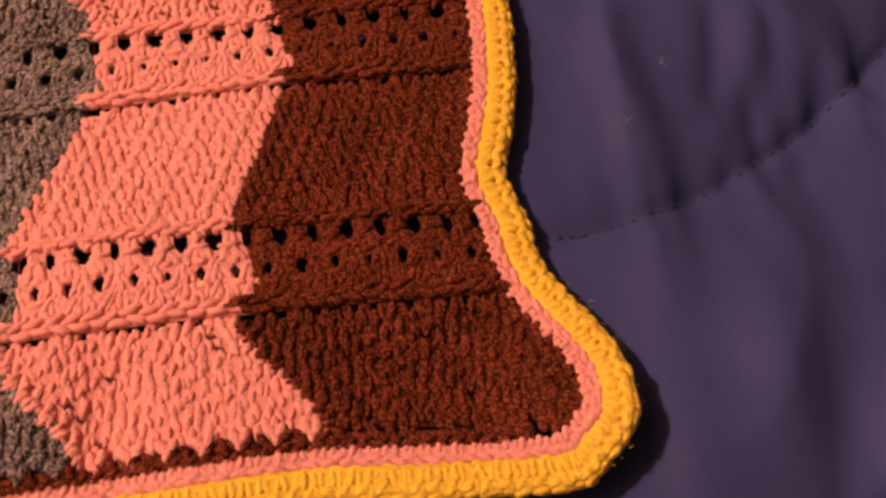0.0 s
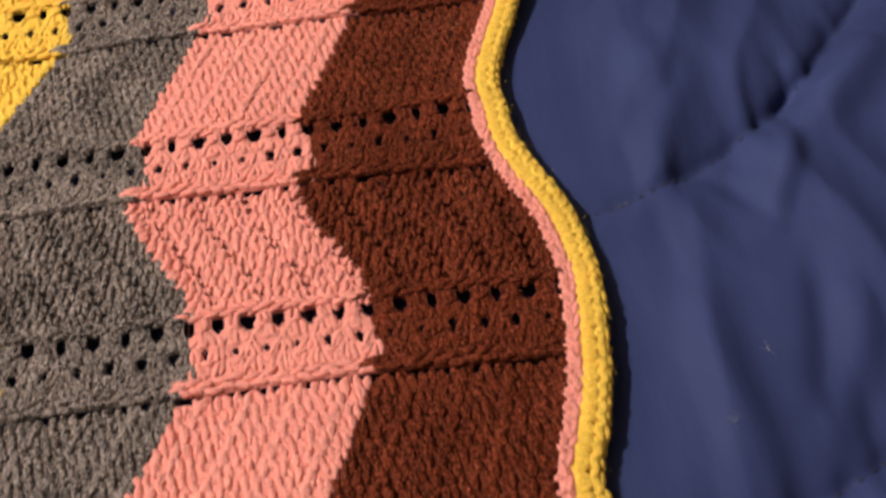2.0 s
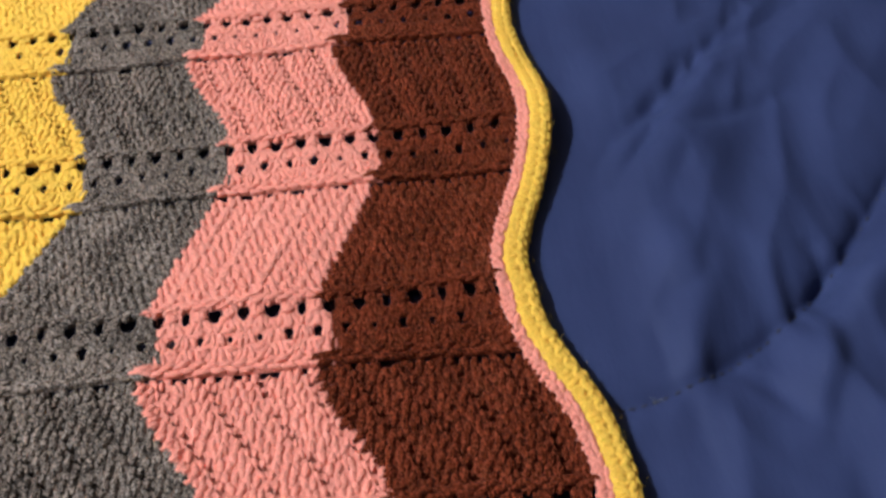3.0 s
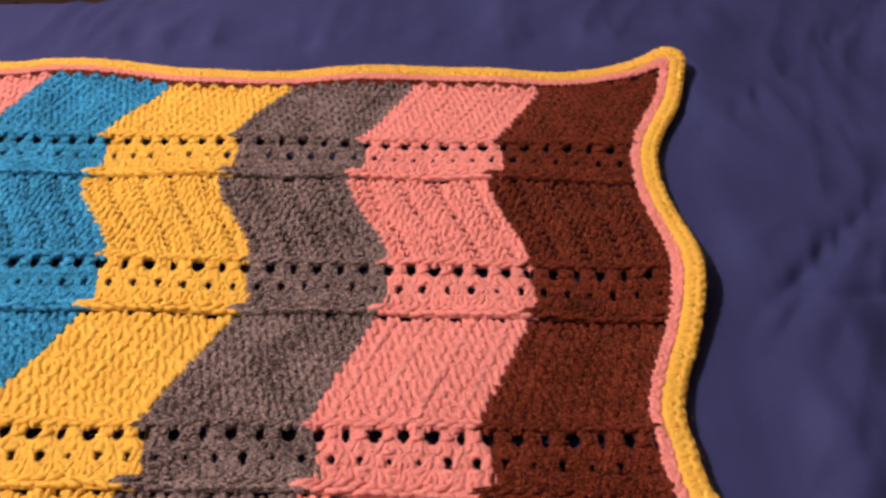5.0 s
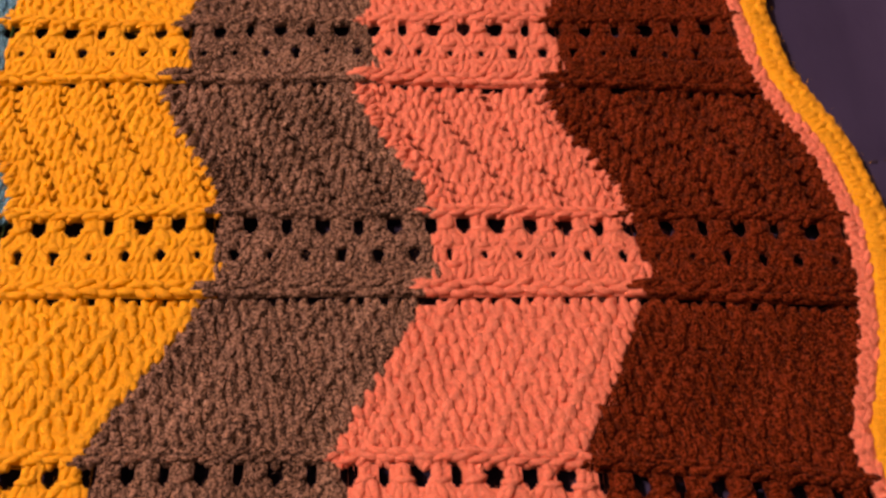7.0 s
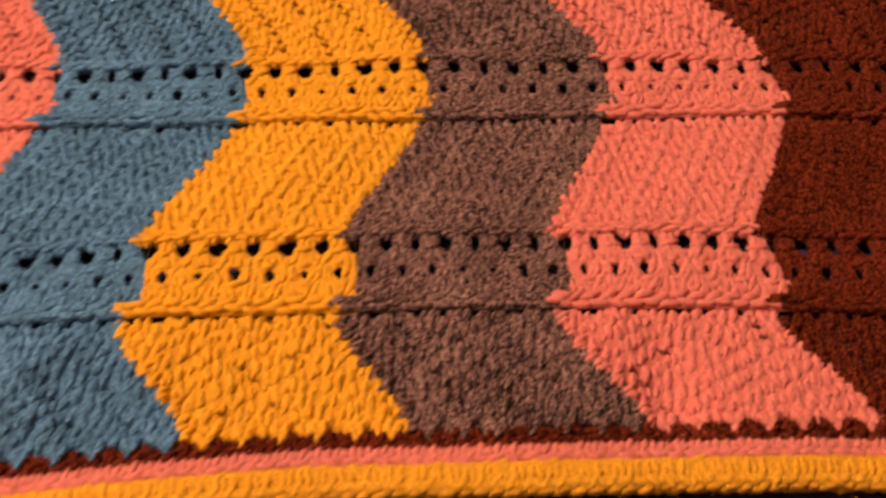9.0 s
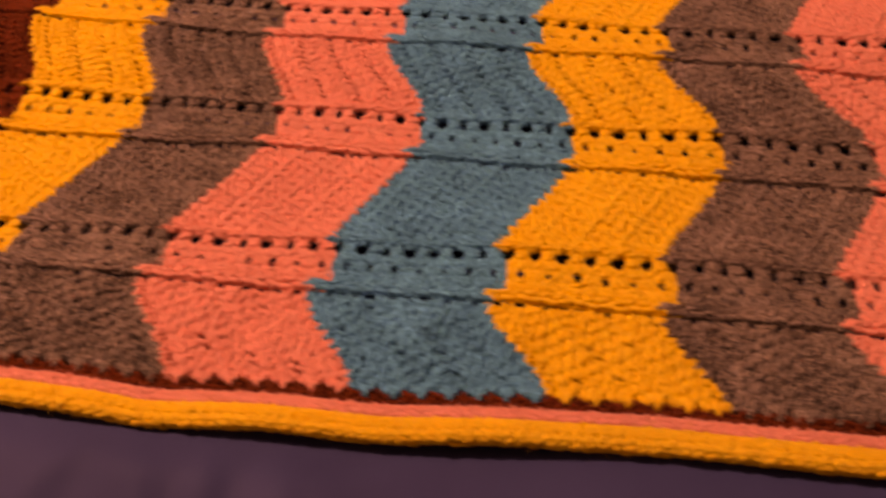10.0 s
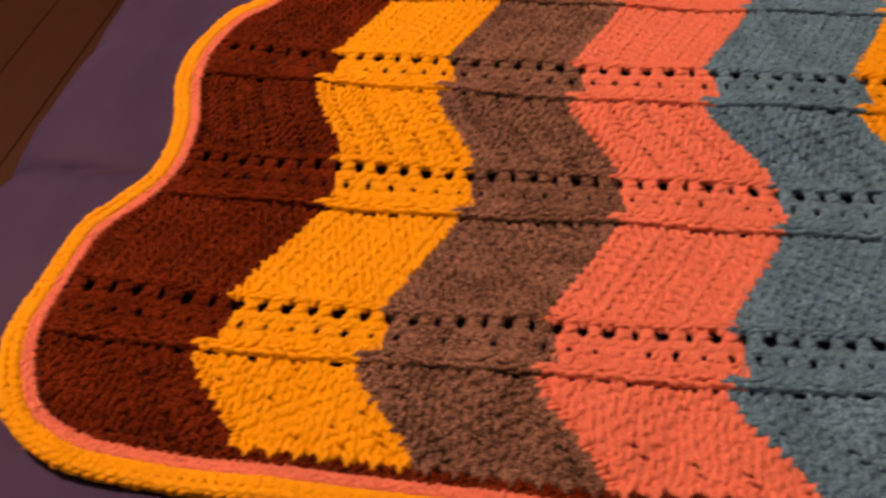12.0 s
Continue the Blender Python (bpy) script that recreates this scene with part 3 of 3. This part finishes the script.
def edging():
    """The yellow edge: a rolled double row of stitches, and the salmon line inside it."""
    s = Stitches()
    pit = lambda u, v: abs(v - 0.45) < 0.12 and abs((u * ROUND) % 1 - 0.5) < 0.26
    s.sheet(band(0.0020, 0.0110), np.linspace(0, 1, 6 * ROUND + 1), (0, 0.18, 0.34, 0.45, 0.56, 0.75, 1), 0.0048, gap=pit)
    # the inner row stands in ribs of two strands, the outer one is a braid, with a line of pits between them
    for by, phase, z, lean, length, width, height in ((0.0077, 0.30, 0.0042, 1.44, 0.0076, 0.0037, 0.0036), (0.0077, 0.70, 0.0042, 1.70, 0.0076, 0.0037, 0.0036),
                                                      (0.0037, 0.00, 0.0043, 0.66, 0.0074, 0.0040, 0.0034), (0.0034, 0.50, 0.0042, 2.40, 0.0068, 0.0040, 0.0034),
                                                      (0.0106, 0.50, 0.0036, 0.20, 0.0070, 0.0030, 0.0036), (0.0016, 0.20, 0.0030, 0.18, 0.0086, 0.0038, 0.0044), (0.0014, 0.70, 0.0006, -0.12, 0.0086, 0.0034, 0.0040)):
        x, y, way = along(by, phase)
        m = x.shape
        s.add(x + jit(m, 0.0002), y + jit(m, 0.0002), swell(x, y) + z + jit(m, 0.0002), way + lean + jit(m, 0.10), length + jit(m, 0.0003), width, height)
    crocheted("yellow_edging", s, YELLOW, blanket, "golden yellow rolled edging")
    s = Stitches()
    s.sheet(band(0.0115, 0.0170), np.linspace(0, 1, 700), np.linspace(0, 1, 3), 0.0042)
    for by, phase, z, lean, length, width, height in ((0.0126, 0.1, 0.0038, -0.26, 0.0078, 0.0034, 0.0034), (0.0143, 0.6, 0.0037, 0.20, 0.0076, 0.0030, 0.0032),
                                                      (0.0162, 0.3, 0.0038, 1.30, 0.0050, 0.0032, 0.0034), (0.0160, 0.8, 0.0038, 1.75, 0.0044, 0.0028, 0.0032)):
        x, y, way = along(by, phase)
        m = x.shape
        s.add(x + jit(m, 0.0003), y + jit(m, 0.0003), swell(x, y) + z + jit(m, 0.0002), way + lean + jit(m, 0.14), length + jit(m, 0.0003), width, height)
    crocheted("salmon_edging", s, SALMON, blanket, "salmon pink line inside the edging")
    for line in (LOW, HIGH):
        s = Stitches()
        n = int(0.72 / 0.0052)
        x = np.linspace(-0.695, 0.03, n)
        up = 1 if line is LOW else -1
        arcs = np.arange(-0.655, -0.02, 0.0128)
        for k in (-1, 1):
            y = np.interp(arcs, *line) + up * 0.0048
            s.add(arcs + k * 0.0024, y, swell(arcs, y) + 0.0046, math.pi / 2 + k * up * 0.75 + jit(len(arcs), 0.15), 0.0066, 0.0028, 0.0030)
        for dy, z, lean in ((0.0012, 0.0038, 0.4), (0.0036, 0.0034, -0.4)):
            y = np.interp(x, *line) + up * dy
            s.add(x, y + jit(n, 0.0003), swell(x, y) + z, lean + jit(n, 0.2), 0.0082, 0.0034, 0.0034)
        s.sheet(lambda u, v: (-0.70 + 0.74 * u, np.interp(-0.70 + 0.74 * u, *line) + up * (-0.001 + 0.0065 * v)), np.linspace(0, 1, 140), np.linspace(0, 1, 3), 0.0022)
        crocheted("brown_trim", s, BROWN, blanket, "dark brown line of crochet")


edging()

# ---- comforter on the bed ----
BED = (-0.824, 1.10, -0.95, 0.752)  # x and y of the bed's edges
DEEP = 0.50


def back_y(x):
    """The bed's far edge, which runs a little askew to the blanket."""
    return np.clip(BACK[0] + BACK[1] * x, 0.60, 0.95)


BACK = (0.786, 0.075)


def over(d, r=0.028):
    """Out and down for a cloth that runs d past an edge of radius r."""
    d = np.maximum(d, 0.0)
    bend = np.minimum(d / r, math.pi / 2)
    return r * np.sin(bend), r * (1 - np.cos(bend)) + np.maximum(d - r * math.pi / 2, 0)


# seams of the comforter: y where each one starts, how it curves and how it climbs beyond the blanket
SEAMS = [(0.137 + 0.148 * k, 2.6, 0.0) for k in range(-7, 1)] + [(0.285, 3.7, 0.08), (0.415, 0.3, 0.9), (0.575, 0.3, 0.9), (0.729, 0.3, 0.9)]


def seam_y(seam, x):
    start, curve, climb = seam
    d = np.maximum(x - 0.07, 0)
    return start + 0.06 * (x - 0.06) + climb * np.minimum(d, 0.5) + curve * np.minimum(d, 0.14) ** 2 + 0.28 * curve * np.maximum(d - 0.14, 0)


def under_blanket(x, y):
    """1 where the blanket presses the comforter flat, 0 well outside it."""
    dx = np.maximum(np.maximum(-0.745 - x, x - 0.050), 0)
    dy = np.maximum(np.maximum(0.055 - y, y - 0.655), 0)
    d = np.hypot(dx, dy)
    return np.clip(1 - d / 0.05, 0, 1)


def comforter_height(x, y):
    flat = under_blanket(x, y)
    z = np.zeros_like(x)
    near, puff = np.full(x.shape, 9.0), np.full(x.shape, 0.0)
    for seam in SEAMS:
        off = np.abs(y - seam_y(seam, x))
        deep = 0.4 if seam[2] > 0.5 else 1.0
        near = np.minimum(near, off / deep)
        puff = np.minimum(puff, -deep * (0.010 * np.exp(-off / 0.020) + 0.0011 * np.exp(-(off / 0.0035) ** 2)))
    puff = puff + 0.002
    wr = np.zeros_like(x)
    for i in range(x.shape[0]):
        for j in range(x.shape[1]):
            a, b = x[i, j], y[i, j]
            w = noise.noise((a * 7 + 3, b * 5, 0.3))
            r1 = 1 - abs(noise.noise((a * 13 + b * 6 + w, b * 6 - a * 4, 1.7))) * 2
            r2 = 1 - abs(noise.noise((a * 26 - b * 8 + 2 * w, b * 12 + a * 9, 5.1))) * 2
            r3 = 1 - abs(noise.noise((a * 52 + 3 * w, b * 17 + a * 8, 8.3))) * 2.4
            wr[i, j] = 0.0042 * r1 * (0.6 + w) + 0.0029 * r2 + 0.0026 * max(r3, 0) * math.exp(-near[i, j] / 0.022)
    pull = np.exp(-near / 0.016) * 0.0010 * np.sin(x * 240 + 5 * np.sin(x * 41))
    folds = np.zeros_like(x)
    for ax, ay, bx, by, wide, tall in ((.176, .318, .222, .366, .012, .009), (.168, .322, .139, .265, .008, .006), (.100, .400, .165, .490, .016, .007), (.112, .330, .103, .380, .012, .005), (.085, .285, .120, .350, .012, .006), (.155, .02, .175, .12, .011, .006),
                                       (.11, .15, .10, .23, .010, .004), (.20, .17, .16, .28, .018, .004), (.22, -.02, .24, .12, .013, .007), (.12, .40, .17, .52, .014, .006),
                                       (.082, .20, .078, .148, .007, .003), (.160, .318, .136, .262, .009, .004), (.158, .20, .166, .24, .010, .004), (.125, .04, .135, .12, .014, .004)):
        t = np.clip(((x - ax) * (bx - ax) + (y - ay) * (by - ay)) / ((bx - ax) ** 2 + (by - ay) ** 2), 0, 1)
        d = np.hypot(x - ax - t * (bx - ax), y - ay - t * (by - ay))
        folds = np.maximum(folds, tall * np.exp(-(d / wide) ** 2) * (0.35 + 0.65 * np.sin(math.pi * np.clip(t, 0.05, 0.95))))
    for ax, ay, bx, by, wide, tall in ((.164, .328, .205, .375, .0060, .0060), (.088, .411, .122, .457, .0045, .0050), (.122, .457, .158, .503, .0055, .0045), (.158, .503, .222, .533, .0060, .0030),
                                       (.171, .356, .167, .326, .0045, .0045), (.090, .292, .078, .330, .004, .003), (.118, .150, .140, .112, .006, .0015),
                                       (.135, .152, .170, .215, .008, .002), (.175, .04, .185, .10, .006, .005), (.115, .300, .140, .270, .005, .003),
                                       (.10, .445, .15, .50, .006, .005), (.13, .44, .19, .46, .006, .004),
                                       (.152, .245, .132, .180, .007, .004), (.172, .115, .148, .028, .011, .006), (.187, .199, .165, .150, .007, .004)):
        t = np.clip(((x - ax) * (bx - ax) + (y - ay) * (by - ay)) / ((bx - ax) ** 2 + (by - ay) ** 2), 0, 1)
        d = np.hypot(x - ax - t * (bx - ax) - 0.004 * np.sin(3.1 * t), y - ay - t * (by - ay))
        folds = folds - tall * np.exp(-(d / wide) ** 2) * (0.25 + 0.75 * np.sin(math.pi * np.clip(t, 0.08, 0.92)))
    calm = np.where(x < -0.7, 0.35, 1.0)
    z = puff + (wr * calm + folds + pull) * (1 - flat)
    z = z * (1 - 0.75 * flat) - 0.0008
    press = np.clip((flat - 0.1) / 0.5, 0, 1)
    return z - np.maximum(z + 0.0018, 0) * press * press * (3 - 2 * press)


def comforter():
    fine_x = np.concatenate([np.arange(-0.90, 0.03, 0.005), np.arange(0.03, 0.30, 0.0025), np.arange(0.30, 0.36, 0.005)])
    fine_y = np.concatenate([np.arange(-0.12, -0.04, 0.005), np.arange(-0.04, 0.60, 0.0025), np.arange(0.60, 0.80, 0.005)])
    xs = np.concatenate([[-1.25, -1.15, -1.05, -0.97, -0.93], fine_x, np.arange(0.38, 1.10, 0.03), np.linspace(1.1, 1.5, 18)])
    ys = np.concatenate([np.linspace(-1.35, -0.95, 18), np.arange(-0.92, -0.12, 0.03), fine_y, [0.83, 0.86, 0.90, 0.95, 1.0, 1.05, 1.15, 1.25]])
    px, py = np.meshgrid(xs, ys, indexing="ij")
    h = comforter_height(px, py)
    x, y, z = np.clip(px, BED[0], BED[1]), np.clip(py, BED[2], back_y(px)), h.copy()
    for d, sx, sy in ((BED[0] - px, -1, 0), (px - BED[1], 1, 0), (BED[2] - py, 0, -1), (py - back_y(px), 0, 1)):
        o, dn = over(d)
        x, y, z = x + sx * o, y + sy * o, z - dn
    z = np.maximum(z, -DEEP + 0.08)
    n, m = px.shape
    verts = np.stack([x, y, z], 2).reshape(-1, 3).tolist()
    faces = [(i * m + j, (i + 1) * m + j, (i + 1) * m + j + 1, i * m + j + 1) for i in range(n - 1) for j in range(m - 1)]
    me = bpy.data.meshes.new("comforter")
    me.from_pydata(verts, [], faces)
    me.polygons.foreach_set("use_smooth", np.ones(len(me.polygons), dtype=bool))
    me.materials.append(SATIN)
    ob = tagged(new("comforter", me), "rumpled navy blue satin comforter spread over a bed", "comforter")
    # quilting thread, dash by dash, in the seams
    for seam in SEAMS[4:9]:
        s = Stitches()
        x = np.arange(-0.82, 0.55, 0.0052)
        y = seam_y(seam, x)
        keep = (y < 0.735) & (under_blanket(x, y) < 0.9)
        x, y = x[keep], y[keep]
        zc = comforter_height(x[:, None], y[:, None])[:, 0]
        way = np.arctan2(np.gradient(y), np.gradient(x) + 1e-9)
        s.add(x, y, zc + 0.0002, way + jit(len(x), 0.06), 0.0040, 0.0014, 0.0010)
        tagged(part("quilting_thread", s.mesh("quilting_thread", THREAD), ob, "dark quilting thread"), kind="stuff")


comforter()


def box(name, lo, hi, material, bevel=0.0):
    bm = bmesh.new()
    bmesh.ops.create_cube(bm, size=1)
    for v in bm.verts:
        v.co = [(a + b) / 2 + (b - a) * q for a, b, q in zip(lo, hi, v.co)]
    if bevel:
        bmesh.ops.bevel(bm, geom=bm.edges[:], offset=bevel, segments=3, affect="EDGES")
    me = bpy.data.meshes.new(name)
    bm.to_mesh(me)
    bm.free()
    me.materials.append(material)
    return new(name, me)


tagged(box("mattress", (BED[0] + 0.01, BED[2] + 0.01, -DEEP + 0.03), (BED[1] - 0.01, BED[3] - 0.01, -0.030), TICKING, 0.03), "pale mattress under the comforter on the floor", "mattress")

# bits of lint on the satin
for lx, ly, turn in ((.121, .208, 1.9), (.079, .288, 1.2), (.100, .180, 0.4)):
    s = Stitches()
    bend = np.linspace(-0.5, 0.5, 3)
    x, y = lx + 0.0016 * bend * math.cos(turn) + 0.0006 * bend ** 2, ly + 0.0016 * bend * math.sin(turn)
    z = comforter_height(x[:, None], y[:, None])[:, 0]
    s.add(x, y, z + 0.0002, turn + 0.5 * bend, 0.0012, 0.0003, 0.0003)
    tagged(new("lint", s.mesh("lint", LINT)), "tiny pale bit of lint on the comforter", "lint", "lint on the comforter")

# ---- room ----
ROOM = (-2.7, 1.9, -1.9, 1.7)
HIGH_Z = 1.95
floor = tagged(box("floor", (ROOM[0], ROOM[2], -DEEP - 0.12), (ROOM[1], ROOM[3], -DEEP), WOOD), "dark brown wooden floor boards", "floor", kind="structure")
for k in range(15):
    for run, (a, b) in enumerate(((ROOM[2] + 0.02, 0.35 - 0.4 * (k % 2)), (0.352 - 0.4 * (k % 2), ROOM[3] - 0.02))):
        x = ROOM[0] + 0.02 + 0.121 * k
        ob = box("plank", (x, a, -DEEP - 0.008), (x + 0.1205, b, -DEEP + 0.004), PLANK, 0.002)
        ob.parent = floor
# ceiling and walls out of view, added to close the room and set its fill light
tagged(box("ceiling", (ROOM[0], ROOM[2], HIGH_Z), (ROOM[1], ROOM[3], HIGH_Z + 0.1), PLASTER), "plain unseen ceiling, added and darkened to limit bounced light", "ceiling", kind="structure")
for name, a, b in (("wall_west", (ROOM[0] - 0.1, ROOM[2], -DEEP), (ROOM[0], ROOM[3], HIGH_Z)), ("wall_east", (ROOM[1], ROOM[2], -DEEP), (ROOM[1] + 0.1, ROOM[3], HIGH_Z)),
                   ("wall_south", (ROOM[0] - 0.1, ROOM[2] - 0.1, -DEEP), (ROOM[1] + 0.1, ROOM[2], HIGH_Z)), ("wall_north", (ROOM[0] - 0.1, ROOM[3], -DEEP), (ROOM[1] + 0.1, ROOM[3] + 0.1, HIGH_Z))):
    tagged(box(name, a, b, PLASTER), "plain unseen wall, added and darkened to limit bounced light", "wall", kind="structure")
